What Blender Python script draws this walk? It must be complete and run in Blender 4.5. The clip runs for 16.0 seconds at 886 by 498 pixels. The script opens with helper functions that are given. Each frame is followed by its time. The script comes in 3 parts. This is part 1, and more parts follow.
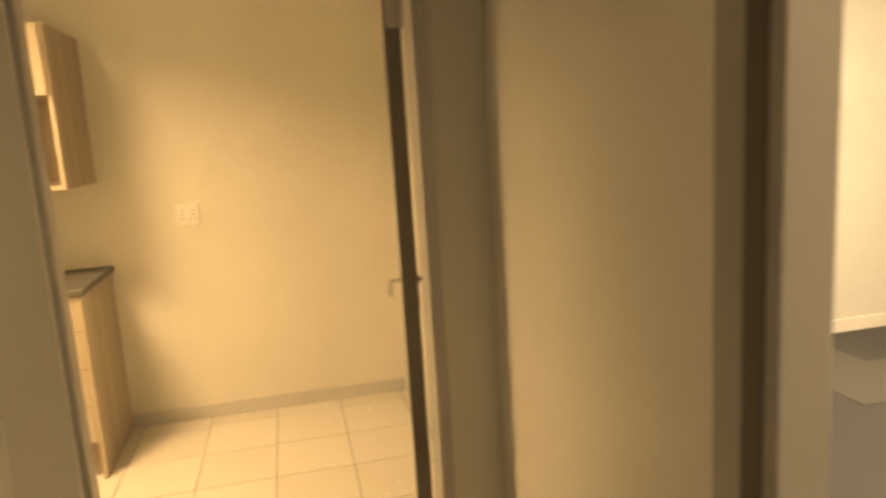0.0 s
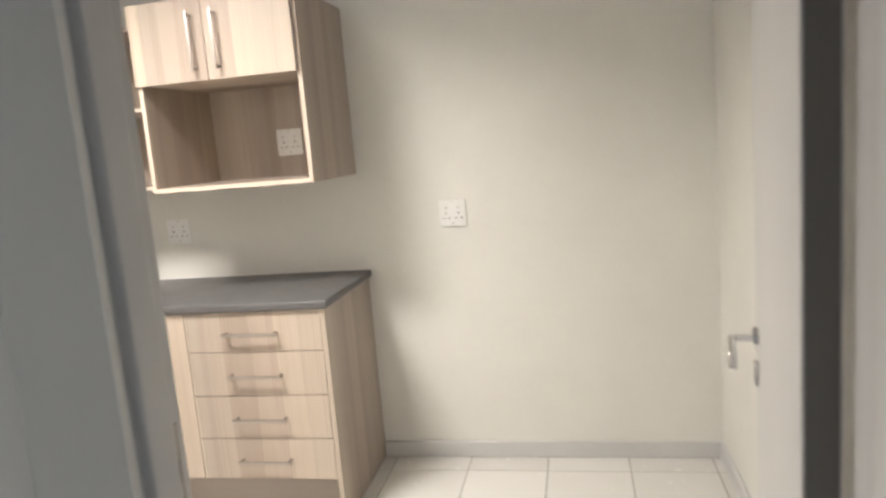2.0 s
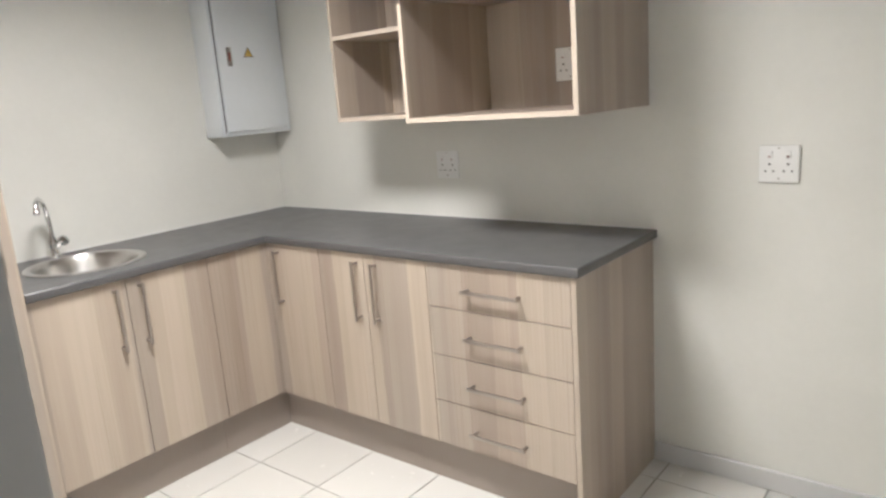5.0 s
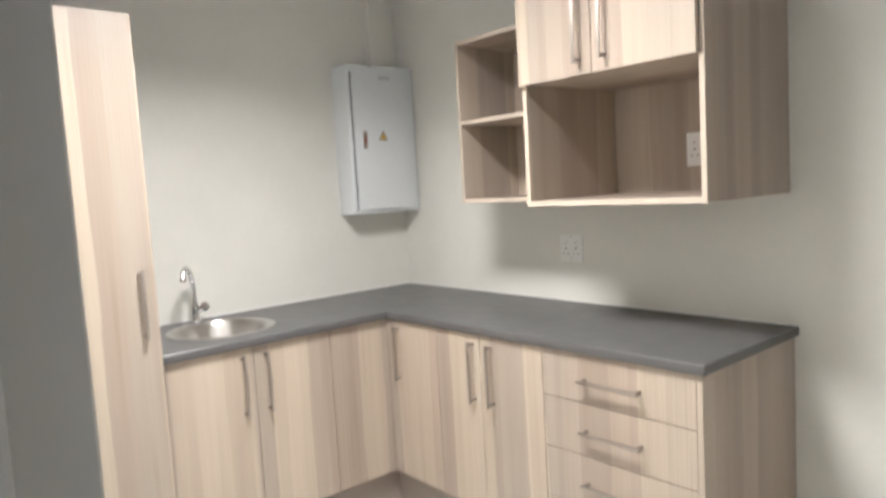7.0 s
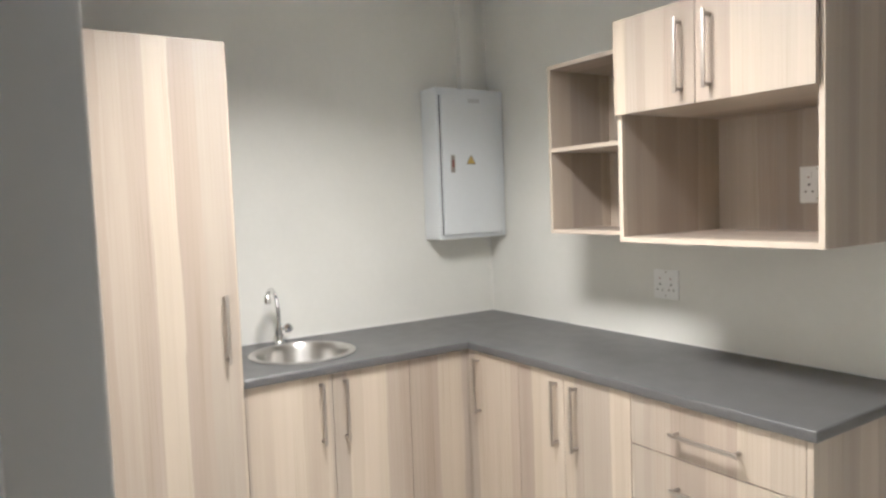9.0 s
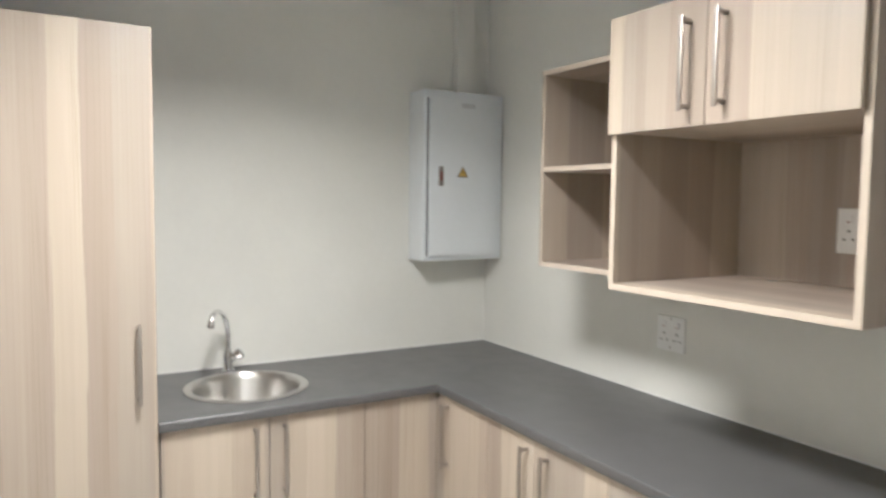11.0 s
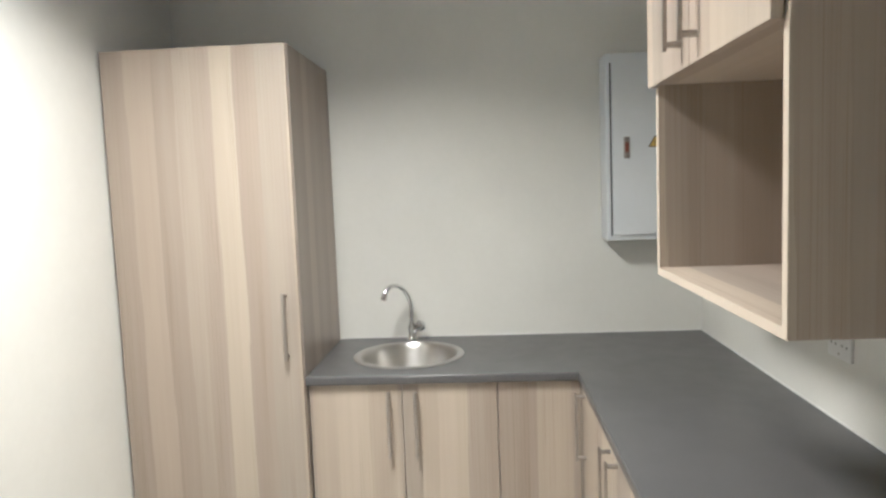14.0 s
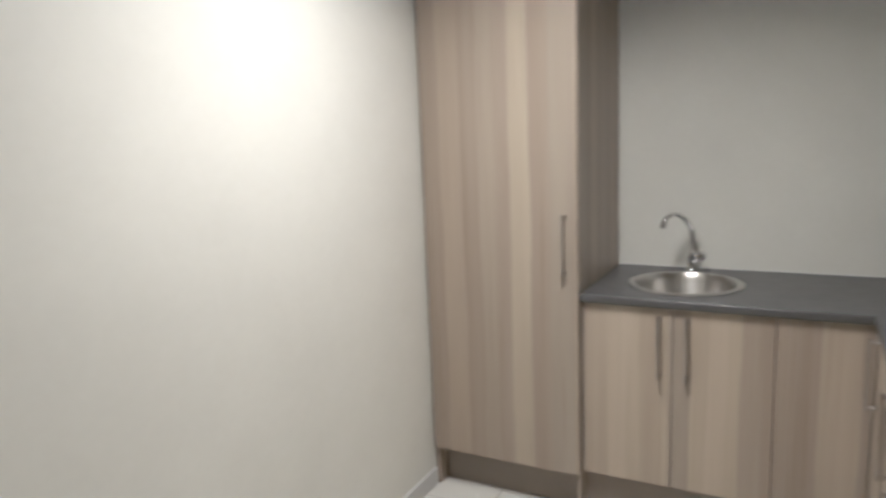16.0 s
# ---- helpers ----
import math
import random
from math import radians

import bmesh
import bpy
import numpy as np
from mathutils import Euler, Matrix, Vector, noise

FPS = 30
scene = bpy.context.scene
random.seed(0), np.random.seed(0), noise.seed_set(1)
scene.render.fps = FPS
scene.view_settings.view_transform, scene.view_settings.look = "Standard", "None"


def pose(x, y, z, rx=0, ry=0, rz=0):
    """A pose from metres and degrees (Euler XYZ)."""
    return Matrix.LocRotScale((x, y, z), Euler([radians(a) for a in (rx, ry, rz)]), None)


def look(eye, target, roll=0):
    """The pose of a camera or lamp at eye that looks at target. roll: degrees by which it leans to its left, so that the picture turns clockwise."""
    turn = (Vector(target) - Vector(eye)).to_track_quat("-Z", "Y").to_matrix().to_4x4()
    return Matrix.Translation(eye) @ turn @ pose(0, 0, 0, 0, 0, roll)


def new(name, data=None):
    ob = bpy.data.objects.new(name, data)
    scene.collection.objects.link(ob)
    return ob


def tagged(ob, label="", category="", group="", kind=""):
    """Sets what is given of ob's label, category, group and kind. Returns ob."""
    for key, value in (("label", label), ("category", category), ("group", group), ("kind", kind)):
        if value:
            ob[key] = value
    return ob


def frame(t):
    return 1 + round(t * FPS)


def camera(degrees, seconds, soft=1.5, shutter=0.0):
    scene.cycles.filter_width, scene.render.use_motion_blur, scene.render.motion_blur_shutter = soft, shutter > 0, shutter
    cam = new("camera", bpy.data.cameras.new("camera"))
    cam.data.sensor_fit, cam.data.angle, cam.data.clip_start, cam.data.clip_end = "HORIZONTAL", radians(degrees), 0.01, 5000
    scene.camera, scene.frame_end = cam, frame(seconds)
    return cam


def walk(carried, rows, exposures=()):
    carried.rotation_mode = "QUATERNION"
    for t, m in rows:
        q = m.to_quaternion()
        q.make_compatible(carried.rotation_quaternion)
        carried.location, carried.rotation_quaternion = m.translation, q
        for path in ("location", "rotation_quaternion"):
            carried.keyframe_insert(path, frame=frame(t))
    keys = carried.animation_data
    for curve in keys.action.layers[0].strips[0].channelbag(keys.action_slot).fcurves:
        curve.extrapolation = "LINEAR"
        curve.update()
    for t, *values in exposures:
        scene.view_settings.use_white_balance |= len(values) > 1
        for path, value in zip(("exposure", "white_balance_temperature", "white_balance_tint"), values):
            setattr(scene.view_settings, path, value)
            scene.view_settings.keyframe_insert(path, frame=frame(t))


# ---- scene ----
cam = camera(65.1, 16.0, soft=2.6, shutter=0.5)
PATH = [
    (0, (2.985, -3.868, 1.497), (3.408, -1.943, 1.156), -3.6),
    (0.3, (2.97, -3.779, 1.489), (3.224, -1.827, 1.133), -3.7),
    (0.5, (2.964, -3.668, 1.467), (3.105, -1.703, 1.127), -4.8),
    (1, (2.963, -3.448, 1.455), (2.874, -1.476, 1.131), -5.8),
    (1.5, (3.001, -3.22, 1.46), (2.743, -1.266, 1.121), -5),
    (2, (3.006, -2.984, 1.444), (2.619, -1.046, 1.14), -4.8),
    (2.2, (2.998, -2.841, 1.457), (2.529, -0.922, 1.147), -4.3),
    (2.5, (2.985, -2.739, 1.461), (2.414, -0.849, 1.14), -5.8),
    (3, (3.014, -2.598, 1.478), (2.271, -0.769, 1.16), -4),
    (3.5, (2.986, -2.486, 1.488), (2.06, -0.747, 1.144), -2.3),
    (4, (2.961, -2.406, 1.476), (1.894, -0.766, 1.063), -3.2),
    (4.5, (2.973, -2.361, 1.417), (1.774, -0.805, 1.045), -4),
    (4.6, (3.011, -2.345, 1.422), (1.791, -0.813, 1.021), -4.1),
    (4.7, (3.008, -2.364, 1.423), (1.792, -0.838, 0.985), -4.3),
    (6.8, (3.018, -2.313, 1.415), (1.478, -1.059, 1.174), -4.1),
    (7, (3.025, -2.311, 1.429), (1.506, -1.023, 1.244), -3.4),
    (7.5, (3.029, -2.288, 1.47), (1.495, -1.006, 1.403), -4.3),
    (7.8, (3.026, -2.291, 1.489), (1.452, -1.058, 1.428), -2.9),
    (8, (3.012, -2.288, 1.489), (1.389, -1.12, 1.44), -2.8),
    (8.2, (3.011, -2.29, 1.487), (1.364, -1.158, 1.425), -2.5),
    (10.3, (2.825, -1.99, 1.536), (1.186, -0.869, 1.298), -0.8),
    (10.5, (2.812, -1.936, 1.554), (1.178, -0.803, 1.331), 0.4),
    (11, (2.758, -1.831, 1.568), (1.032, -0.831, 1.427), 0.7),
    (11.5, (2.701, -1.679, 1.576), (0.863, -0.9, 1.465), -1),
    (12, (2.765, -1.47, 1.579), (0.855, -0.904, 1.402), 1),
    (12.5, (2.781, -1.268, 1.563), (0.837, -0.836, 1.38), -1.2),
    (13, (2.801, -1.099, 1.566), (0.82, -0.906, 1.376), -2.6),
    (13.5, (2.888, -0.939, 1.567), (0.905, -1.046, 1.328), -1.4),
    (14, (2.946, -0.902, 1.553), (0.959, -1.025, 1.368), -2.2),
    (14.5, (2.988, -0.86, 1.554), (1.01, -1.029, 1.31), -3),
    (15, (3.027, -0.761, 1.518), (1.083, -1.144, 1.245), -2.2),
    (15.4, (3.013, -0.718, 1.524), (1.126, -1.295, 1.206), -3.4),
    (15.5, (3.008, -0.717, 1.527), (1.143, -1.365, 1.211), -3.5),
    (16, (3.072, -0.798, 1.526), (1.334, -1.727, 1.188), -2.4),
]
EXPO = [(0.0, -0.06, 8600, 10), (0.3, 0.0, 6800, 10), (0.5, 0.08, 5400, 9), (1.0, 0.2, 4660, 11), (1.5, 0.22, 4400, 11.5), (2.5, 0.05, 4140, 11), (3.5, -0.05, 4070, 10), (4.5, -0.1, 4040, 10),
        (7.5, 0.1, 4050, 10), (11.0, -0.11, 4000, 8), (14.0, -0.24, 4000, 7), (15.0, -0.42, 4030, 8), (15.5, -0.62, 4030, 9), (16.0, -0.95, 4030, 9)]
walk(cam, [(t, look(eye, target, roll)) for t, eye, target, roll in PATH], EXPO)

# ---- world and lights ----
world = bpy.data.worlds.new("world")
scene.world = world
world.use_nodes = True
wn = world.node_tree
sky = wn.nodes.new("ShaderNodeTexSky")
sky.sky_type, sky.sun_disc, sky.sun_elevation, sky.sun_rotation = "NISHITA", False, radians(40), radians(120)
wn.links.new(sky.outputs[0], wn.nodes["Background"].inputs[0])
wn.nodes["Background"].inputs[1].default_value = 0.1

LAMP = (1.52, -1.45)
CEIL = 2.53


def lamp(name, kind, m, power, colour):
    data = bpy.data.lights.new(name, kind)
    data.energy, data.color = power, colour
    ob = new(name, data)
    ob.matrix_world = m
    return ob


kitchen = lamp("kitchen_light_lamp", "AREA", pose(LAMP[0], LAMP[1], CEIL - 0.062), 74, (1.0, 0.665, 0.345))
kitchen.data.shape, kitchen.data.size, kitchen.data.size_y, kitchen.data.spread = "RECTANGLE", 0.54, 0.30, radians(144)
# unseen fill light, added to brighten the corridor walls
corridor = lamp("corridor_fill_lamp", "SPOT", pose(2.95, -4.75, CEIL - 0.012), 10, (1.0, 0.66, 0.34))
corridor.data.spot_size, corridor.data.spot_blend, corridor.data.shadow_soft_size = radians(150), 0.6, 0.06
office = lamp("office_light_lamp", "AREA", pose(5.50, -1.60, CEIL - 0.062), 62, (1.0, 0.81, 0.58))
office.data.shape, office.data.size, office.data.size_y = "RECTANGLE", 0.54, 0.26
office_south = lamp("office_south_light_lamp", "AREA", pose(5.00, -4.80, CEIL - 0.062), 66, (1.0, 0.74, 0.46))
office_south.data.shape, office_south.data.size, office_south.data.size_y = "RECTANGLE", 0.54, 0.26
daylight = lamp("office_window_daylight", "AREA", pose(7.93, -3.4, 1.5, 0, 90, 0), 125, (1.0, 0.75, 0.52))
daylight.data.shape, daylight.data.size, daylight.data.size_y = "RECTANGLE", 1.3, 2.2


# ---- materials ----
def material(name, rough=0.5, metal=0.0, spec=0.5):
    m = bpy.data.materials.new(name)
    m.use_nodes = True
    b = m.node_tree.nodes["Principled BSDF"]
    b.inputs["Roughness"].default_value = rough
    b.inputs["Metallic"].default_value = metal
    b.inputs["Specular IOR Level"].default_value = spec
    return m, m.node_tree, b


def node(nt, kind, **values):
    n = nt.nodes.new(kind)
    for key, value in values.items():
        n.inputs[key].default_value = value
    return n


def place(nt, scale=(1, 1, 1)):
    g = nt.nodes.new("ShaderNodeNewGeometry")
    m = nt.nodes.new("ShaderNodeVectorMath")
    m.operation = "MULTIPLY"
    m.inputs[1].default_value = scale
    nt.links.new(g.outputs["Position"], m.inputs[0])
    return m.outputs[0]


def ramp(nt, source, stops, blend="LINEAR"):
    r = nt.nodes.new("ShaderNodeValToRGB")
    r.color_ramp.interpolation = blend
    e = r.color_ramp.elements
    while len(e) < len(stops):
        e.new(0.5)
    for k, (at, c) in zip(e, stops):
        k.position, k.color = at, (*c, 1)
    nt.links.new(source, r.inputs[0])
    return r.outputs[0]


def mix(nt, kind, amount, a, b):
    x = nt.nodes.new("ShaderNodeMix")
    x.data_type, x.blend_type = "RGBA", kind
    x.inputs[0].default_value = amount
    for socket, v in ((x.inputs[6], a), (x.inputs[7], b)):
        if isinstance(v, tuple):
            socket.default_value = (*v, 1)
        else:
            nt.links.new(v, socket)
    return x.outputs[2]


def noise_tex(nt, vector, scale, detail=3.0, rough=0.55):
    n = node(nt, "ShaderNodeTexNoise", Scale=scale, Detail=detail, Roughness=rough)
    nt.links.new(vector, n.inputs["Vector"])
    return n.outputs[0]


def bump(nt, b, source, strength, distance):
    n = node(nt, "ShaderNodeBump", Strength=strength, Distance=distance)
    nt.links.new(source, n.inputs["Height"])
    nt.links.new(n.outputs[0], b.inputs["Normal"])


def painted(name, colour, rough=0.6, grain=260.0, relief=0.0006, cloud=0.05, strength=0.35, spec=0.3):
    """Paint with roller grain and faint clouding."""
    m, nt, b = material(name, rough, 0.0, spec)
    p = place(nt)
    low = tuple(c * (1 - cloud) for c in colour)
    high = tuple(min(1, c * (1 + cloud)) for c in colour)
    base = ramp(nt, noise_tex(nt, p, 1.7, 4), [(0.3, low), (0.7, high)])
    fine = ramp(nt, noise_tex(nt, p, 38, 3), [(0.35, (0.985, 0.985, 0.982)), (0.65, (1, 1, 1))])
    nt.links.new(mix(nt, "MULTIPLY", 1.0, base, fine), b.inputs["Base Color"])
    bump(nt, b, noise_tex(nt, p, grain, 2), strength, relief)
    return m


def wood(name, across, along, contrast=1.0):
    """Pale laminate in staves of uneven width; across and along are world axes as weights."""
    m, nt, b = material(name, 0.34, 0.0, 0.5)
    g = nt.nodes.new("ShaderNodeNewGeometry")
    dots = []
    for axis in (across, along):
        d = nt.nodes.new("ShaderNodeVectorMath")
        d.operation = "DOT_PRODUCT"
        d.inputs[1].default_value = axis
        nt.links.new(g.outputs["Position"], d.inputs[0])
        dots.append(d.outputs["Value"])
    wobble = nt.nodes.new("ShaderNodeCombineXYZ")
    nt.links.new(dots[0], wobble.inputs[0])
    nt.links.new(dots[1], wobble.inputs[1])
    w = wobble.outputs[0]
    warp = nt.nodes.new("ShaderNodeMath")
    warp.operation = "MULTIPLY_ADD"
    warp.inputs[1].default_value = 0.03
    warped = nt.nodes.new("ShaderNodeVectorMath")
    warped.operation = "MULTIPLY"
    warped.inputs[1].default_value = (5, 1.0, 1)
    nt.links.new(w, warped.inputs[0])
    nt.links.new(noise_tex(nt, warped.outputs[0], 1.0, 2), warp.inputs[0])
    fray = nt.nodes.new("ShaderNodeMath")
    fray.operation = "MULTIPLY_ADD"
    fray.inputs[1].default_value = 0.022
    fibres = nt.nodes.new("ShaderNodeVectorMath")
    fibres.operation = "MULTIPLY"
    fibres.inputs[1].default_value = (170, 2.2, 1)
    nt.links.new(w, fibres.inputs[0])
    nt.links.new(noise_tex(nt, fibres.outputs[0], 1.0, 3), fray.inputs[0])
    nt.links.new(dots[0], fray.inputs[2])
    nt.links.new(fray.outputs[0], warp.inputs[2])
    cells = nt.nodes.new("ShaderNodeTexVoronoi")
    cells.voronoi_dimensions = "1D"
    cells.inputs["Scale"].default_value = 11.0
    nt.links.new(warp.outputs[0], cells.inputs["W"])
    split = nt.nodes.new("ShaderNodeSeparateColor")
    nt.links.new(cells.outputs["Color"], split.inputs[0])
    stops = [(k / len(WOOD), tuple(contrast * c + (1 - contrast) * n for c, n in zip(tone, WOOD_MEAN))) for k, tone in enumerate(WOOD)]
    staves = ramp(nt, split.outputs[0], stops, "CONSTANT")
    # a second, narrower set of strips inside the staves
    strips = nt.nodes.new("ShaderNodeTexVoronoi")
    strips.voronoi_dimensions = "1D"
    strips.inputs["Scale"].default_value = 27.0
    nt.links.new(warp.outputs[0], strips.inputs["W"])
    tint = nt.nodes.new("ShaderNodeSeparateColor")
    nt.links.new(strips.outputs["Color"], tint.inputs[0])
    staves = mix(nt, "MULTIPLY", contrast, staves, ramp(nt, tint.outputs[1], [(0.0, (0.90, 0.885, 0.875)), (0.3, (0.97, 0.965, 0.96)), (0.7, (1, 1, 1))]))
    shift = nt.nodes.new("ShaderNodeVectorMath")
    shift.operation = "MULTIPLY_ADD"
    shift.inputs[1].default_value = (0.0, 7.0, 9.0)
    nt.links.new(cells.outputs["Color"], shift.inputs[0])
    nt.links.new(w, shift.inputs[2])
    w = shift.outputs[0]

    def spread(factors):
        v = nt.nodes.new("ShaderNodeVectorMath")
        v.operation = "MULTIPLY"
        v.inputs[1].default_value = factors
        nt.links.new(w, v.inputs[0])
        return v.outputs[0]

    grain = noise_tex(nt, spread((150, 2.0, 1)), 1.0, 4, 0.6)
    grains = ramp(nt, grain, [(0.3, (0.84, 0.82, 0.80)), (0.55, (1, 1, 1)), (0.75, (1.0, 1.0, 1.0))])
    rings = nt.nodes.new("ShaderNodeTexWave")
    rings.wave_type, rings.bands_direction, rings.wave_profile = "BANDS", "X", "SAW"
    rings.inputs["Scale"].default_value = 1.0
    rings.inputs["Distortion"].default_value = 5.0
    rings.inputs["Detail"].default_value = 2.0
    rings.inputs["Detail Scale"].default_value = 0.7
    nt.links.new(spread((22, 0.9, 1)), rings.inputs["Vector"])
    arches = ramp(nt, rings.outputs[1], [(0.0, (0.86, 0.83, 0.80)), (0.22, (1, 1, 1)), (1.0, (0.97, 0.965, 0.96))])
    patchy = nt.nodes.new("ShaderNodeMix")
    patchy.data_type, patchy.blend_type = "RGBA", "MIX"
    nt.links.new(ramp(nt, noise_tex(nt, spread((5, 0.9, 1)), 1.0, 2), [(0.45, (0, 0, 0)), (0.62, (1, 1, 1))]), patchy.inputs[0])
    patchy.inputs[6].default_value = (1, 1, 1, 1)
    nt.links.new(arches, patchy.inputs[7])
    clouds = ramp(nt, noise_tex(nt, spread((16, 0.8, 1)), 1.0, 3), [(0.3, (0.91, 0.90, 0.89)), (0.65, (1, 1, 1))])
    staves = mix(nt, "MULTIPLY", contrast, staves, patchy.outputs[2])
    colour = mix(nt, "MULTIPLY", 1.0, mix(nt, "MULTIPLY", 0.28 * contrast, staves, grains), clouds)
    # sparse fine dark growth lines, gathered in some stretches of the boards
    lines = ramp(nt, noise_tex(nt, spread((330, 1.3, 1)), 1.0, 2, 0.6), [(0.36, (0.70, 0.65, 0.58)), (0.46, (1, 1, 1))])
    sparse = nt.nodes.new("ShaderNodeMix")
    sparse.data_type, sparse.blend_type = "RGBA", "MIX"
    nt.links.new(ramp(nt, noise_tex(nt, spread((11, 0.7, 1)), 1.0, 2), [(0.47, (0, 0, 0)), (0.66, (1, 1, 1))]), sparse.inputs[0])
    sparse.inputs[6].default_value = (1, 1, 1, 1)
    nt.links.new(lines, sparse.inputs[7])
    colour = mix(nt, "MULTIPLY", 0.75 * contrast, colour, sparse.outputs[2])
    nt.links.new(colour, b.inputs["Base Color"])
    bump(nt, b, grain, 0.25, 0.0005)
    return m


def metal(name, colour, rough, streak=(1, 1, 1), streak_scale=60.0, spread=0.1):
    m, nt, b = material(name, rough, 1.0)
    p = place(nt, streak)
    n = noise_tex(nt, p, streak_scale, 3)
    low = tuple(c * 0.88 for c in colour)
    nt.links.new(ramp(nt, n, [(0.3, low), (0.7, colour)]), b.inputs["Base Color"])
    r = nt.nodes.new("ShaderNodeMapRange")
    r.inputs["To Min"].default_value, r.inputs["To Max"].default_value = rough, rough + spread
    nt.links.new(n, r.inputs["Value"])
    nt.links.new(r.outputs[0], b.inputs["Roughness"])
    return m


def flat(name, colour, rough=0.5, emit=0.0):
    m, nt, b = material(name, rough)
    p = place(nt)
    low = tuple(c * 0.92 for c in colour)
    nt.links.new(ramp(nt, noise_tex(nt, p, 45, 3), [(0.3, low), (0.7, colour)]), b.inputs["Base Color"])
    if emit:
        b.inputs["Emission Color"].default_value = (*colour, 1)
        b.inputs["Emission Strength"].default_value = emit
    return m


WOOD = ((0.334, 0.284, 0.229), (0.447, 0.390, 0.309), (0.374, 0.325, 0.265), (0.496, 0.438, 0.346), (0.359, 0.319, 0.264), (0.402, 0.341, 0.272), (0.465, 0.410, 0.325))
WOOD_MEAN = (0.400, 0.346, 0.275)
WALL = painted("wall_paint", (0.705, 0.70, 0.648))
CEILING = painted("ceiling_tile_paint", (0.82, 0.82, 0.80), 0.8, 420, 0.001, 0.03)
STEEL_PAINT = painted("grey_frame_enamel", (0.52, 0.52, 0.505), 0.38, 120, 0.0003, 0.04, 0.2, 0.5)
SKIRT = painted("grey_skirting_enamel", (0.56, 0.56, 0.55), 0.4, 140, 0.0003, 0.05, 0.2, 0.5)
CREAM = painted("cream_frame_enamel", (0.84, 0.82, 0.75), 0.4, 120, 0.0003, 0.03, 0.2, 0.5)
DOOR_PAINT = painted("door_paint", (0.50, 0.50, 0.485), 0.45, 160, 0.0003, 0.04, 0.2, 0.4)
POWDER = painted("powder_coat", (0.70, 0.722, 0.742), 0.38, 500, 0.0003, 0.02, 0.2, 0.5)
PLASTIC = painted("white_plastic", (0.78, 0.78, 0.76), 0.3, 60, 0.0001, 0.02, 0.1, 0.5)
WOOD_UP = wood("pale_laminate_upright", (1, 1, 0), (0, 0, 1), 0.8)
WOOD_SIDE = wood("pale_laminate_plain", (1, 1, 0), (0, 0, 1), 0.7)
WOOD_X = wood("pale_laminate_lengthwise", (0, 1, 1), (1, 0, 0))
WOOD_Y = wood("pale_laminate_crosswise", (1, 0, 1), (0, 1, 0))
EDGE = painted("pale_edge_band", (0.53, 0.465, 0.37), 0.45, 200, 0.0002, 0.05, 0.2, 0.4)
NICKEL = metal("satin_nickel", (0.42, 0.39, 0.35), 0.42)
CHROME = metal("chrome", (0.78, 0.78, 0.78), 0.06, (1, 1, 1), 20, 0.05)
STEEL = metal("brushed_steel", (0.62, 0.61, 0.59), 0.33, (3, 3, 40), 30, 0.14)
DARK = flat("dark_recess", (0.03, 0.03, 0.03), 0.6)
PIN = flat("grey_pin_hole", (0.11, 0.105, 0.10), 0.6)
YELLOW = flat("warning_yellow", (0.62, 0.45, 0.10), 0.5)
SIGN_EDGE = flat("warning_black", (0.10, 0.085, 0.04), 0.5)
# door edge colour, darkened to hold the shade of the side facing the corridor
EDGE_SHADE = painted("shaded_edge_paint", (0.20, 0.19, 0.175), 0.7, 200, 0.0004, 0.1)
LABEL = flat("grey_label", (0.58, 0.59, 0.61), 0.5)
RED = flat("red_mark", (0.26, 0.10, 0.08), 0.5)
CARPET = flat("carpet", (0.075, 0.076, 0.078), 0.95)
CARPET_LIGHT = flat("carpet_light", (0.12, 0.118, 0.11), 0.95)
PLINTH = painted("taupe_plinth_laminate", (0.30, 0.262, 0.225), 0.5, 180, 0.0003, 0.07, 0.2, 0.35)
OFFICE_FRAME = painted("dark_grey_frame_enamel", (0.30, 0.30, 0.285), 0.42, 120, 0.0003, 0.05, 0.2, 0.4)
# shade of the office frame's groove, as a plain dark colour
GROOVE_SHADE = flat("dark_groove_shade", (0.10, 0.095, 0.08), 0.7)
DIFFUSER = flat("lamp_diffuser", (0.95, 0.92, 0.86), 0.5, 3.0)


def make_worktop_material():
    m, nt, b = material("dark_grey_laminate", 0.40, 0.0, 0.5)
    p = place(nt)
    a = ramp(nt, noise_tex(nt, p, 420, 2), [(0.35, (0.070, 0.070, 0.070)), (0.68, (0.132, 0.132, 0.131))])
    c = ramp(nt, noise_tex(nt, p, 5, 4), [(0.3, (0.88, 0.88, 0.88)), (0.7, (1, 1, 1))])
    nt.links.new(mix(nt, "MULTIPLY", 1.0, a, c), b.inputs["Base Color"])
    r = nt.nodes.new("ShaderNodeMapRange")
    r.inputs["To Min"].default_value, r.inputs["To Max"].default_value = 0.28, 0.42
    nt.links.new(noise_tex(nt, p, 12, 4), r.inputs["Value"])
    nt.links.new(r.outputs[0], b.inputs["Roughness"])
    bump(nt, b, noise_tex(nt, p, 300, 2), 0.25, 0.0004)
    return m


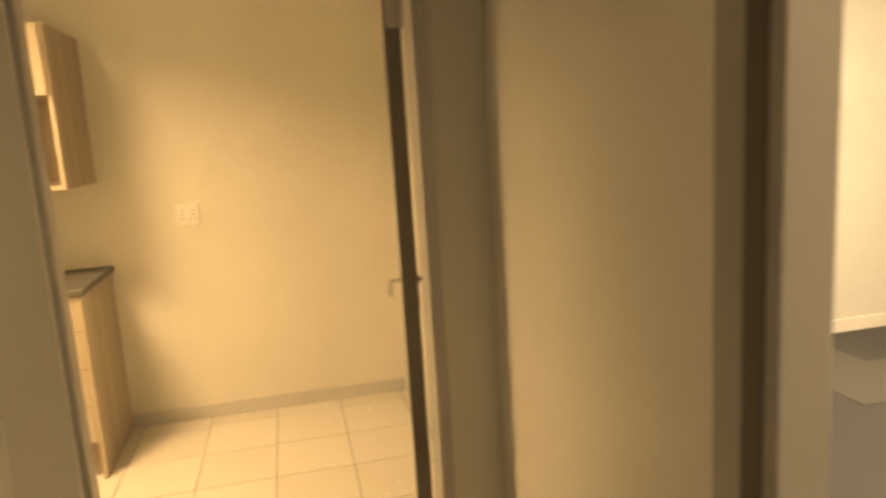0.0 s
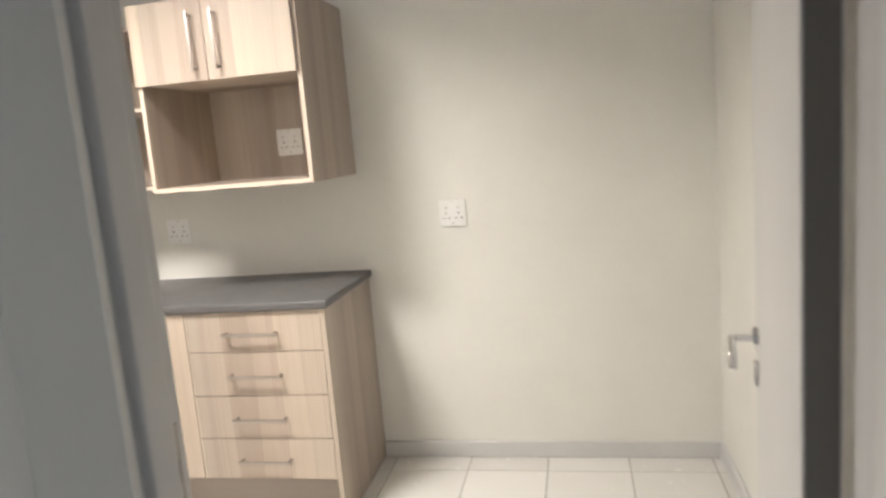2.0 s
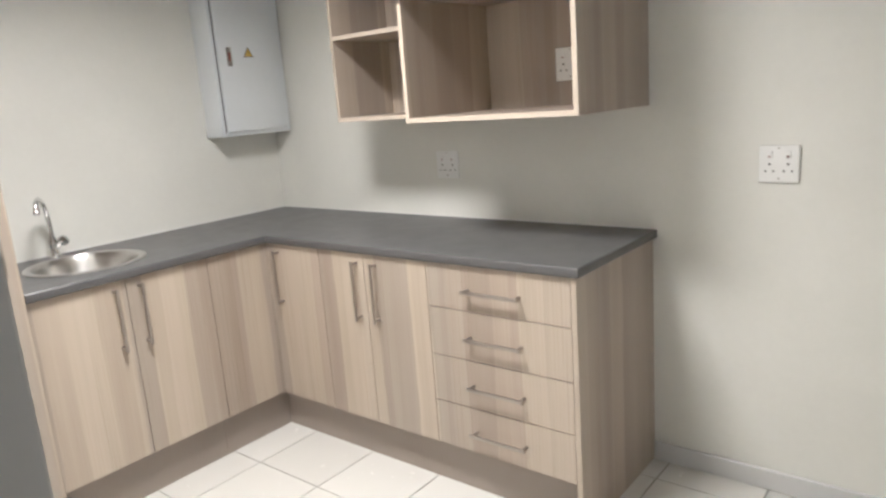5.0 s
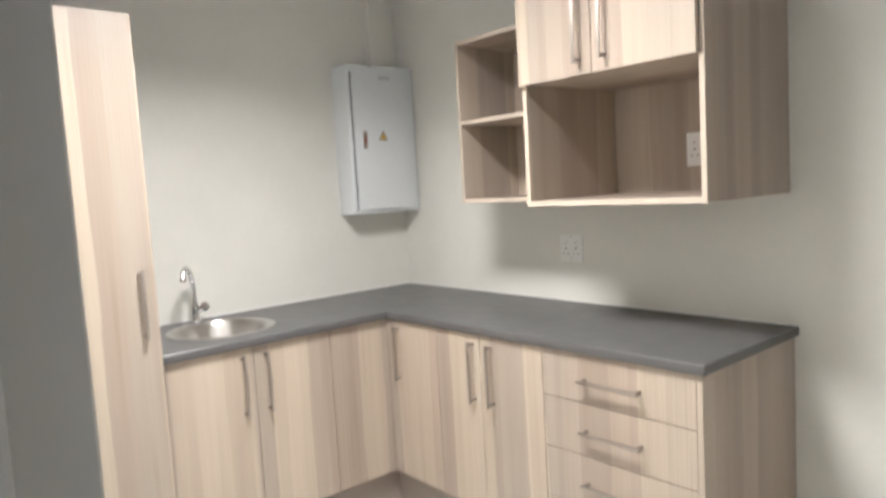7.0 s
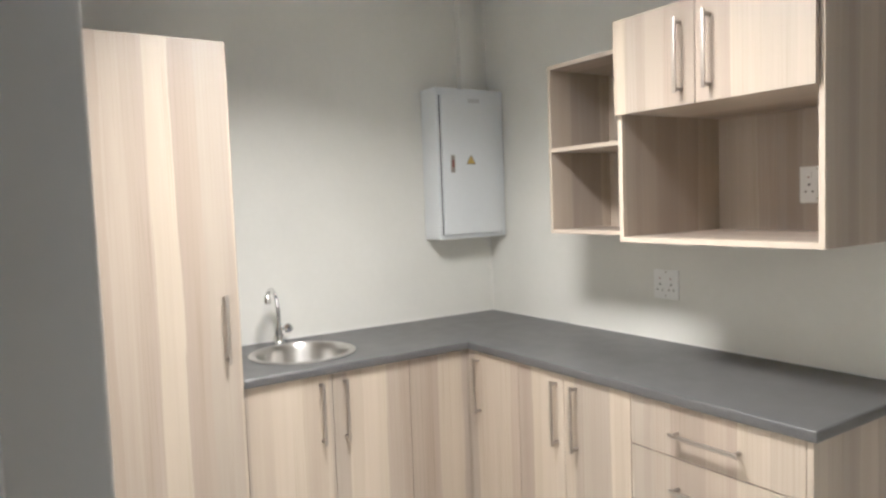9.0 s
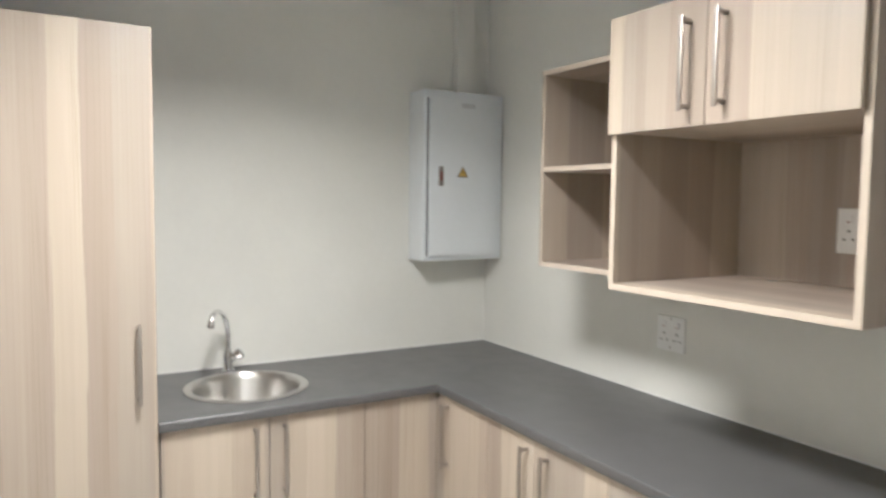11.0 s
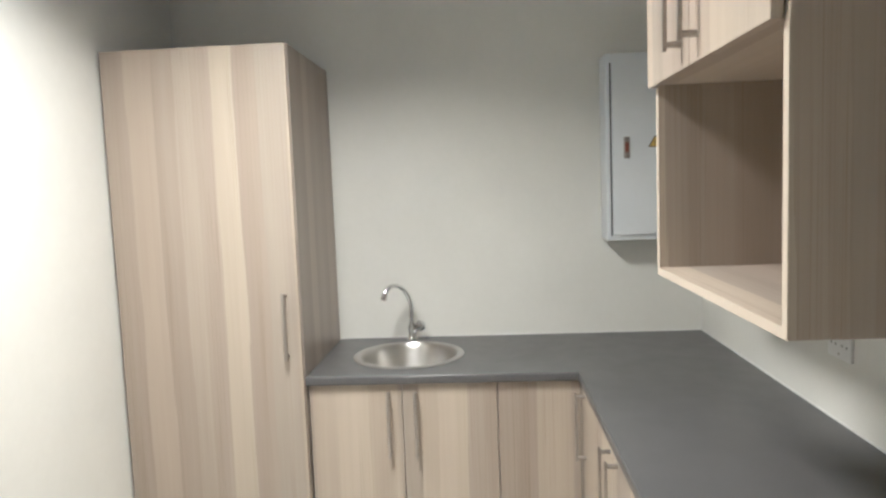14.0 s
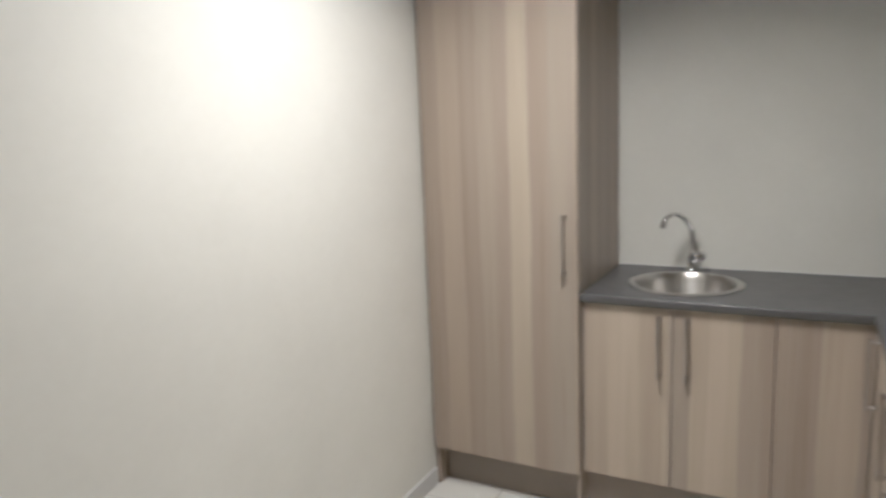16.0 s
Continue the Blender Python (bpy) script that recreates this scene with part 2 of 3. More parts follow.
def make_tile_material():
    m, nt, b = material("ceramic_floor_tile", 0.22, 0.0, 0.5)
    p = place(nt)
    info = nt.nodes.new("ShaderNodeObjectInfo")
    tone = ramp(nt, info.outputs["Random"], [(0.0, (0.63, 0.62, 0.58)), (1.0, (0.69, 0.68, 0.64))])
    cloud = ramp(nt, noise_tex(nt, p, 7, 5), [(0.3, (0.985, 0.985, 0.98)), (0.7, (1, 1, 1))])
    nt.links.new(mix(nt, "MULTIPLY", 1.0, tone, cloud), b.inputs["Base Color"])
    r = nt.nodes.new("ShaderNodeMapRange")
    r.inputs["To Min"].default_value, r.inputs["To Max"].default_value = 0.24, 0.29
    nt.links.new(noise_tex(nt, p, 20, 4), r.inputs["Value"])
    nt.links.new(r.outputs[0], b.inputs["Roughness"])
    return m


WORKTOP = make_worktop_material()
TILE = make_tile_material()
GROUT = painted("grey_grout", (0.30, 0.29, 0.27), 0.9, 300, 0.001, 0.12)


# ---- mesh helpers ----
def box(bm, x0, x1, y0, y1, z0, z1, bevel=0.0, segments=2):
    x0, x1, y0, y1, z0, z1 = min(x0, x1), max(x0, x1), min(y0, y1), max(y0, y1), min(z0, z1), max(z0, z1)
    v = bmesh.ops.create_cube(bm, size=1.0)["verts"]
    for k in v:
        k.co = Vector(((x0 + x1) / 2 + k.co.x * (x1 - x0), (y0 + y1) / 2 + k.co.y * (y1 - y0), (z0 + z1) / 2 + k.co.z * (z1 - z0)))
    if bevel:
        edges = list({e for k in v for e in k.link_edges})
        bmesh.ops.bevel(bm, geom=edges, offset=bevel, segments=segments, affect="EDGES", profile=0.6)
    return bm


def boxes(*rows, bevel=0.0):
    bm = bmesh.new()
    for r in rows:
        box(bm, *r, bevel=bevel)
    return bm


def cylinder(bm, a, b, r0, r1=None, n=20):
    """A capped round bar from a to b."""
    a, b = Vector(a), Vector(b)
    d = b - a
    m = Matrix.Translation((a + b) / 2) @ d.to_track_quat("Z", "Y").to_matrix().to_4x4()
    bmesh.ops.create_cone(bm, cap_ends=True, segments=n, radius1=r0, radius2=r0 if r1 is None else r1, depth=d.length, matrix=m)
    return bm


def lathe(bm, profile, centre, n=56):
    """Turns (radius, height) pairs round a vertical axis."""
    rings = []
    for r, z in profile:
        rings.append([bm.verts.new((centre[0] + r * math.cos(2 * math.pi * k / n), centre[1] + r * math.sin(2 * math.pi * k / n), centre[2] + z)) for k in range(n)])
    for a, b in zip(rings, rings[1:]):
        for k in range(n):
            bm.faces.new((a[k], a[(k + 1) % n], b[(k + 1) % n], b[k]))
    return bm


def tube(bm, points, radius, n=16):
    """A round pipe along points."""
    rings = []
    side = None
    for k, p in enumerate(points):
        d = (points[min(k + 1, len(points) - 1)] - points[max(k - 1, 0)]).normalized()
        if side is None:
            side = d.orthogonal().normalized()
        side = (side - d * side.dot(d)).normalized()
        up = d.cross(side)
        rings.append([bm.verts.new(p + radius * (math.cos(2 * math.pi * j / n) * side + math.sin(2 * math.pi * j / n) * up)) for j in range(n)])
    for a, b in zip(rings, rings[1:]):
        for j in range(n):
            bm.faces.new((a[j], a[(j + 1) % n], b[(j + 1) % n], b[j]))
    bm.faces.new(rings[0][::-1])
    bm.faces.new(rings[-1])
    return bm


def mesh_of(name, bm, mat, smooth=None):
    bmesh.ops.recalc_face_normals(bm, faces=bm.faces)
    me = bpy.data.meshes.new(name)
    bm.to_mesh(me)
    bm.free()
    me.materials.append(mat)
    if smooth is not None:
        for p in me.polygons:
            p.use_smooth = True
        me.set_sharp_from_angle(angle=radians(smooth))
    return me


def part(name, bm, mat, parent, label="", smooth=None):
    ob = new(name, mesh_of(name, bm, mat, smooth))
    ob.parent = parent
    ob.matrix_parent_inverse = parent.matrix_world.inverted()
    if label:
        ob["label"] = label
    return ob


def thing(name, base, label, category, group="", kind=""):
    ob = new(name)
    ob.empty_display_size = 0.1
    ob.matrix_world = Matrix.Translation(base)
    bpy.context.view_layer.update()
    return tagged(ob, label, category, group, kind)


def setting(name, bm, mat, label, category, smooth=None):
    return tagged(new(name, mesh_of(name, bm, mat, smooth)), label, category, "", "structure")


# ---- the rooms ----
KX, KY = 3.568, -2.20       # kitchen: east wall and the inner face of the door wall
DY = -2.31                  # corridor face of the door wall
DL, DR, DH = 2.460, 3.305, 2.06  # rough opening of the doorway
CL, CR = 2.36, 3.45         # corridor side walls

setting("wall_north", boxes((-0.15, KX + 0.11, 0, 0.15, 0, CEIL + 0.15)), WALL, "smooth warm off-white painted kitchen wall", "wall")
setting("wall_west", boxes((-0.15, 0, KY - 0.11, 0, 0, CEIL + 0.15)), WALL, "smooth warm off-white painted wall behind the sink", "wall")
setting("wall_east", boxes((KX, KX + 0.11, KY, 0, 0, CEIL + 0.15)), WALL, "smooth warm off-white painted wall behind the open door", "wall")
setting("wall_south", boxes((0, DL, DY, KY, 0, CEIL + 0.15), (DR, KX + 0.11, DY, KY, 0, CEIL + 0.15), (DL, DR, DY, KY, DH, CEIL + 0.15), (CL, DL + 0.029, DY - 0.0135, DY, 0, CEIL + 0.15)), WALL,
        "smooth warm off-white painted wall around the kitchen doorway", "wall")
setting("corridor_wall_west", boxes((CL - 0.11, CL, -2.635, DY, 0, CEIL + 0.15), (CL - 0.11, CL, -6.0, -3.55, 0, CEIL + 0.15), (CL - 0.11, CL, -3.55, -2.635, 2.1, CEIL + 0.15)), WALL,
        "off-white painted corridor wall with a doorway", "wall")
setting("corridor_wall_east", boxes((CR, CR + 0.047, -3.285, DY, 0, CEIL + 0.15), (CR, CR + 0.047, -6.0, -4.22, 0, CEIL + 0.15), (CR, CR + 0.047, -4.22, -3.285, 2.1, CEIL + 0.15)), WALL,
        "off-white painted corridor wall with an opening to the office", "wall")
setting("corridor_wall_south", boxes((CL - 0.11, CR + 0.047, -6.12, -6.0, 0, CEIL + 0.15)), WALL, "off-white painted end wall of the corridor", "wall")
setting("office_wall_north", boxes((KX + 0.11, 8.12, -0.09, 0.06, 0, CEIL + 0.15)), WALL, "bright off-white painted office wall", "wall")
setting("office_wall_east", boxes((8.0, 8.12, -6.0, -4.55, 0, CEIL + 0.15), (8.0, 8.12, -2.25, -0.09, 0, CEIL + 0.15), (8.0, 8.12, -4.55, -2.25, 0, 0.8), (8.0, 8.12, -4.55, -2.25, 2.2, CEIL + 0.15)), WALL,
        "off-white office wall with a window opening", "wall")
setting("office_wall_south", boxes((CR + 0.047, 8.12, -6.12, -6.0, 0, CEIL + 0.15)), WALL, "off-white painted office wall", "wall")
setting("store_wall", boxes((1.1, 1.2, -3.8, -2.4, 0, CEIL + 0.15), (1.2, CL - 0.11, -3.8, -3.7, 0, CEIL + 0.15), (1.2, CL - 0.11, -2.42, DY - 0.002, 0, CEIL + 0.15)), WALL, "dim painted walls of the side room", "wall")

# floors
floor = setting("floor", boxes((-0.15, KX + 0.11, DY, 0.0, -0.06, -0.004)), GROUT, "grey grouted bed of the kitchen floor", "floor")
setting("corridor_floor", boxes((1.1, 8.12, -6.12, DY, -0.06, -0.002)), CARPET, "dark grey carpet tile floor", "floor")
setting("office_floor", boxes((KX + 0.11, 8.12, DY, 0.06, -0.06, -0.002)), CARPET, "dark grey carpet tile floor of the office", "floor")


def ceiling_mesh():
    """Lay-in tiles between slim bars, in one mesh."""
    bm = bmesh.new()
    box(bm, -0.15, 8.12, -6.12, 0.15, CEIL + 0.020, CEIL + 0.15)
    pitch = 0.6 * math.sqrt(2)
    # tiles of the kitchen lie diagonally, with a shallow joint on every side
    half = 0.2955 * math.sqrt(2)
    for i in range(-4, 6):
        for j in range(-2, 8):
            u, v = -0.335 + pitch * (i + 0.5), 1.0 + pitch * (j + 0.5)
            cx, cy = (u + v) / 2, (u - v) / 2
            if not (-0.5 < cx < KX + 0.5 and KY - 0.5 < cy < 0.5):
                continue
            corners = [(cx + half, cy), (cx, cy + half), (cx - half, cy), (cx, cy - half)]
            lo = [bm.verts.new((a, b, CEIL)) for a, b in corners]
            hi = [bm.verts.new((a, b, CEIL + 0.021)) for a, b in corners]
            bm.faces.new(lo)
            for k in range(4):
                bm.faces.new((lo[k], lo[(k + 1) % 4], hi[(k + 1) % 4], hi[k]))
    return bm


def ceiling_bars():
    """Slim bars of the diagonal grid, set back a little from the tiles' faces."""
    bm = bmesh.new()
    box(bm, 0.0, KX, KY, 0.0, CEIL + 0.006, CEIL + 0.0185)
    return bm


setting("ceiling", ceiling_mesh(), CEILING, "white suspended ceiling of large diagonal tiles", "ceiling")
setting("ceiling_grid", ceiling_bars(), SKIRT, "grey metal grid between the ceiling tiles", "ceiling grid")


def skirting(name, rows):
    bm = bmesh.new()
    for r in rows:
        box(bm, *r, bevel=0.003, segments=1)
    setting(name, bm, SKIRT, "low grey painted skirting board", "skirting")


skirting("baseboard", [(2.056, KX, -0.014, 0, 0, 0.075)])
skirting("baseboard_east", [(KX - 0.014, KX, KY + 0.014, -0.014, 0, 0.075)])
skirting("baseboard_south", [(0.60, DL - 0.035, KY, KY + 0.014, 0, 0.075)])
skirting("baseboard_south_east", [(DR + 0.035, KX - 0.014, KY, KY + 0.014, 0, 0.075)])
bm = bmesh.new()
box(bm, KX + 0.11, 8.0, -0.104, -0.09, 0, 0.09, bevel=0.003, segments=1)
setting("office_baseboard", bm, CREAM, "white painted office skirting board", "skirting")


# ---- door frames and doors ----
def steel_frame(name, x0, x1, y0, y1, h, mat, label, stop):
    """Pressed steel frame lining an opening in a wall from y0 to y1; stop: the y range of the door stop."""
    root = thing(name, ((x0 + x1) / 2, (y0 + y1) / 2, 0), label, "door frame", "", "structure")
    lip = 0.014
    for side, (a, b, sign) in (("jamb", (x0, x0 + 0.012, 1)), ("jamb", (x1 - 0.012, x1, -1))):
        bm = bmesh.new()
        box(bm, a, b, y0 - 0.012, y1 + 0.013, 0, h, bevel=0.003)
        edge = x0 if sign > 0 else x1
        for ya, yb in ((y0 - 0.012, y0 - 0.001), (y1 + 0.001, y1 + 0.012)):
            box(bm, edge - sign * lip, edge + sign * 0.001, ya, yb, 0, h + lip, bevel=0.003)
        inner = b if sign > 0 else a
        if sign > 0:
            box(bm, inner, inner + 0.014, stop[0], stop[0] + 0.024, 0, h - 0.02, bevel=0.003)
            box(bm, inner, inner + 0.030, stop[0] + 0.022, stop[1], 0, h - 0.02, bevel=0.005)
        else:
            box(bm, inner - 0.006, inner, stop[0], stop[1], 0, h - 0.02, bevel=0.005)
        part(side, bm, mat, root)
    bm = bmesh.new()
    box(bm, x0 + 0.012, x1 - 0.012, y0 - 0.012, y1, h - 0.02, h, bevel=0.003)
    for ya, yb in ((y0 - 0.012, y0 - 0.001), (y1 + 0.001, y1 + 0.012)):
        box(bm, x0 + 0.001, x1 - 0.001, ya, yb, h, h + lip, bevel=0.003)
    box(bm, x0 + 0.043, x1 - 0.019, stop[0] + 0.001, stop[1] - 0.001, h - 0.044, h - 0.02, bevel=0.003)
    part("head", bm, mat, root)
    return root


frame_kitchen = steel_frame("door_frame", DL, DR, DY, KY, DH, STEEL_PAINT, "grey enamelled pressed steel kitchen door frame", (DY - 0.012, KY - 0.047))
strike = part("strike_plate", boxes((DL + 0.0115, DL + 0.014, KY - 0.04, KY - 0.001, 0.93, 1.11), bevel=0.001), NICKEL, frame_kitchen, "satin metal strike plate")
for za, zb in ((0.978, 1.008), (1.030, 1.060)):
    part("slot", boxes((DL + 0.013, DL + 0.0148, KY - 0.030, KY - 0.008, za, zb)), DARK, strike, "dark slot")


def side_frame(name, x0, x1, y0, y1, h, mat, label, lip=0.047, out=0.012):
    """Frame of an opening in a side wall that runs along y."""
    root = thing(name, ((x0 + x1) / 2, (y0 + y1) / 2, 0), label, "door frame", "", "structure")
    for edge, sign in ((y0, 1), (y1, -1)):
        bm = bmesh.new()
        box(bm, x0 - 0.012, x1 + out, edge, edge + sign * 0.02, 0, h, bevel=0.003)
        for xa, xb in ((x0 - 0.012, x0 - 0.001), (x1 + 0.001, x1 + out)):
            box(bm, xa, xb, edge - sign * lip, edge + sign * 0.001, 0, h + 0.06, bevel=0.003)
        part("jamb", bm, mat, root)
    bm = bmesh.new()
    box(bm, x0 - 0.012, x1 + out, y0 + 0.02, y1 - 0.02, h - 0.02, h, bevel=0.003)
    for xa, xb in ((x0 - 0.012, x0 - 0.001), (x1 + 0.001, x1 + out)):
        box(bm, xa, xb, y0 + 0.001, y1 - 0.001, h, h + 0.06, bevel=0.003)
    part("head", bm, mat, root)
    return root


office_frame = side_frame("office_door_frame", CR, CR + 0.047, -4.22, -3.285, 2.1, OFFICE_FRAME, "dark grey enamelled steel frame of the office opening", lip=0.09, out=0.003)
# flat dark strip in place of the shaded groove between lip and reveal
part("groove_strip", boxes((CR - 0.0145, CR - 0.0118, -3.283, -3.250, 0, 2.08), bevel=0.001), GROOVE_SHADE, office_frame, "dark strip that paints the shade in the frame's groove")
side_frame("store_door_frame", CL - 0.11, CL, -3.55, -2.635, 2.1, CREAM, "cream enamelled steel frame of a side door")


def lever(parent, side, y, z):
    """Lever handle on one face of a leaf that hangs from the origin along +y; side: -1 or 1 in x."""
    f = 0.0 if side < 0 else 0.042
    bm = bmesh.new()
    cylinder(bm, (f, y, z), (f + side * 0.009, y, z), 0.026, 0.024, 28)
    h = part("handle", bm, CHROME, parent, "satin chrome lever handle", 40)
    bm = bmesh.new()
    pts = [Vector((f + side * 0.006, y, z)), Vector((f + side * 0.040, y, z))]
    for k in range(1, 7):
        a = k / 6 * math.pi / 2
        pts.append(Vector((f + side * (0.040 + 0.014 * math.sin(a)), y - 0.014 * (1 - math.cos(a)), z)))
    pts.append(Vector((f + side * 0.054, y - 0.105, z)))
    for k in range(1, 6):
        a = k / 5 * math.pi / 2
        pts.append(Vector((f + side * 0.054, y - 0.105 - 0.012 * math.sin(a), z - 0.012 * (1 - math.cos(a)))))
    pts.append(Vector((f + side * 0.054, y - 0.117, z - 0.03)))
    tube(bm, pts, 0.0085, 14)
    part("lever", bm, CHROME, h, "", 50)
    bm = bmesh.new()
    box(bm, f, f + side * 0.007, y - 0.014, y + 0.014, z - 0.105, z - 0.052, bevel=0.003)
    e = part("escutcheon", bm, CHROME, parent, "oblong chrome keyhole plate", 40)
    bm = bmesh.new()
    box(bm, f + side * 0.0068, f + side * 0.0078, y - 0.003, y + 0.003, z - 0.092, z - 0.068, bevel=0.001)
    part("keyhole", bm, DARK, e)


def kitchen_door():
    """Flush leaf, hung on the frame and standing open into the kitchen."""
    root = thing("door_1", (0, 0, 0), "grey-white flush timber door standing open against the wall", "door", "", "structure")
    bm = boxes((0, 0.042, 0, 0.813, 0.008, 2.03), bevel=0.002)
    part("leaf", bm, DOOR_PAINT, root)
    # thin strip over the leaf's edge with the shade painted in
    part("hinge_edge", boxes((0.003, 0.039, -0.0015, 0.0005, 0.010, 2.028)), EDGE_SHADE, root, "hinge edge of the door, coloured dark for its shade")
    lever(root, -1, 0.752, 0.965)
    lever(root, 1, 0.752, 0.965)
    for z in (0.22, 1.74):
        bm = bmesh.new()
        cylinder(bm, (0.050, -0.006, z), (0.050, -0.006, z + 0.10), 0.007, n=14)
        box(bm, 0.008, 0.046, -0.0032, -0.0014, z, z + 0.10, bevel=0.0006)
        part("hinge", bm, STEEL_PAINT, root, "grey painted steel hinge", 40)
    root.matrix_world = pose(3.246, -2.165, 0, 0, 0, -9.9)
    return root


kitchen_door()


def store_door():
    root = thing("door_2", (CL - 0.09, -3.085, 0), "dark closed flush side door", "door", "", "structure")
    part("leaf", boxes((CL - 0.10, CL - 0.056, -3.525, -2.66, 0.008, 2.075), bevel=0.002), DOOR_PAINT, root)
    return root


store_door()


def office_window():
    root = thing("window_1", (8.06, -3.4, 0.8), "tall aluminium office window letting in daylight", "window", "", "structure")
    bm = bmesh.new()
    box(bm, 8.03, 8.08, -4.55, -4.50, 0.8, 2.2, bevel=0.003)
    box(bm, 8.03, 8.08, -2.30, -2.25, 0.8, 2.2, bevel=0.003)
    box(bm, 8.03, 8.08, -4.50, -2.30, 0.8, 0.85, bevel=0.003)
    box(bm, 8.03, 8.08, -4.50, -2.30, 2.15, 2.2, bevel=0.003)
    box(bm, 8.03, 8.08, -3.425, -3.375, 0.85, 2.15, bevel=0.003)
    part("window_frame", bm, STEEL_PAINT, root)


office_window()


# Invented fitting that houses the corridor's fill light.
def added_downlight(x, y):
    root = thing("downlight", (x, y, CEIL), "round white ceiling downlight, added out of view to brighten the corridor", "downlight", "ceiling downlights")
    bm = bmesh.new()
    lathe(bm, [(0.072, 0.012), (0.072, 0.0), (0.090, -0.006), (0.098, 0.0), (0.100, 0.012)], (x, y, CEIL), 40)
    part("trim_ring", bm, PLASTIC, root, "", 40)
    bm = bmesh.new()
    bmesh.ops.create_circle(bm, cap_ends=True, segments=40, radius=0.072, matrix=Matrix.Translation((x, y, CEIL + 0.004)))
    part("diffuser", bm, DIFFUSER, root)


def ceiling_panel(x, y, w, d):
    """Flat light of half width w and half depth d."""
    root = thing("ceiling_light", (x, y, CEIL), "flat rectangular white ceiling light, switched on", "ceiling light", "ceiling lights")
    bm = bmesh.new()
    for r in ((x - w, x + w, y - d, y - d + 0.02), (x - w, x + w, y + d - 0.02, y + d), (x - w, x - w + 0.02, y - d + 0.02, y + d - 0.02), (x + w - 0.02, x + w, y - d + 0.02, y + d - 0.02)):
        box(bm, *r, CEIL - 0.06, CEIL - 0.0005, bevel=0.002)
    part("frame", bm, PLASTIC, root)
    part("diffuser", boxes((x - w + 0.021, x + w - 0.021, y - d + 0.021, y + d - 0.021, CEIL - 0.056, CEIL - 0.050)), DIFFUSER, root)


ceiling_panel(*LAMP, 0.30, 0.17)
ceiling_panel(5.50, -1.60, 0.30, 0.16)
ceiling_panel(5.00, -4.80, 0.30, 0.16)
# added out of view, over the corridor fill light
added_downlight(2.95, -4.75)


# ---- fitted kitchen ----
FRONT = 0.588      # face of the base doors, measured out from the wall
BACKD = 0.570      # face of the base carcasses
Z0, Z1 = 0.182, 0.868


def bar_handle(parent, centre, axis, out, length=0.235):
    """Slim bar on two posts. centre lies on the door's face; out is the way the door looks."""
    c, a, o = Vector(centre), Vector(axis), Vector(out)
    s = a.cross(o)

    turn = Matrix((a, o, s)).transposed().to_4x4()
    bar = bmesh.new()
    box(bar, -length / 2, length / 2, 0.026, 0.034, -0.006, 0.006, bevel=0.0025)
    bmesh.ops.transform(bar, matrix=Matrix.Translation(c) @ turn, verts=bar.verts)
    h = part("handle", bar, NICKEL, parent, "satin nickel bar handle", 50)
    for k in (-1, 1):
        tmp = bmesh.new()
        cylinder(tmp, (k * (length / 2 - 0.012), -0.0005, 0), (k * (length / 2 - 0.012), 0.030, 0), 0.0065, 0.0055, 14)
        bmesh.ops.transform(tmp, matrix=Matrix.Translation(c) @ turn, verts=tmp.verts)
        part("post", tmp, NICKEL, h, "", 50)
    return h


def door_north(parent, x0, x1, z0, z1, y, handle=None, name="door", length=0.235):
    """Slab door on a cabinet along the north wall; y: its face. handle: (x, z, axis)."""
    d = part(name, boxes((x0 + 0.0015, x1 - 0.0015, y, y + 0.017, z0 + 0.0015, z1 - 0.0015), bevel=0.001), WOOD_UP, parent)
    if handle:
        hx, hz, ax = handle
        bar_handle(d, (hx, y, hz), (0, 0, 1) if ax == "z" else (1, 0, 0), (0, -1, 0), length)
    return d


def door_west(parent, y0, y1, z0, z1, x, handle=None, name="door", length=0.235):
    d = part(name, boxes((x - 0.017, x, y0 + 0.0015, y1 - 0.0015, z0 + 0.0015, z1 - 0.0015), bevel=0.001), WOOD_UP, parent)
    if handle:
        hy, hz = handle
        bar_handle(d, (x, hy, hz), (0, 0, 1), (1, 0, 0), length)
    return d


KICK = 0.535
T = 0.016


def carcass_north(parent, x0, x1):
    bm = boxes((x0 + 0.001, x0 + T, -BACKD, -0.004, Z0 + 0.002, Z1 - 0.004), (x1 - T, x1 - 0.001, -BACKD, -0.004, Z0 + 0.002, Z1 - 0.004),
               (x0 + T, x1 - T, -BACKD, -0.004, Z0 + 0.004, Z0 + 0.02), (x0 + T, x1 - T, -0.02, -0.004, Z0 + 0.02, Z1 - 0.004),
               (x0 + T, x1 - T, -BACKD, -BACKD + 0.09, Z1 - 0.022, Z1 - 0.006))
    part("carcass", bm, WOOD_UP, parent)
    part("plinth", boxes((x0, x1, -KICK, -KICK + 0.016, 0.0, Z0 - 0.003), bevel=0.001), PLINTH, parent)


double_unit = thing("base_cabinet", (1.195, -0.3, 0), "pale wood-laminate base cabinet with two slab doors under the dark worktop", "cabinet", "base cabinets")
carcass_north(double_unit, 0.917, 1.473)
door_north(double_unit, 0.917, 1.168, Z0, 0.866, -FRONT, (1.132, 0.722, "z"))
door_north(double_unit, 1.168, 1.473, Z0, 0.866, -FRONT, (1.229, 0.722, "z"))

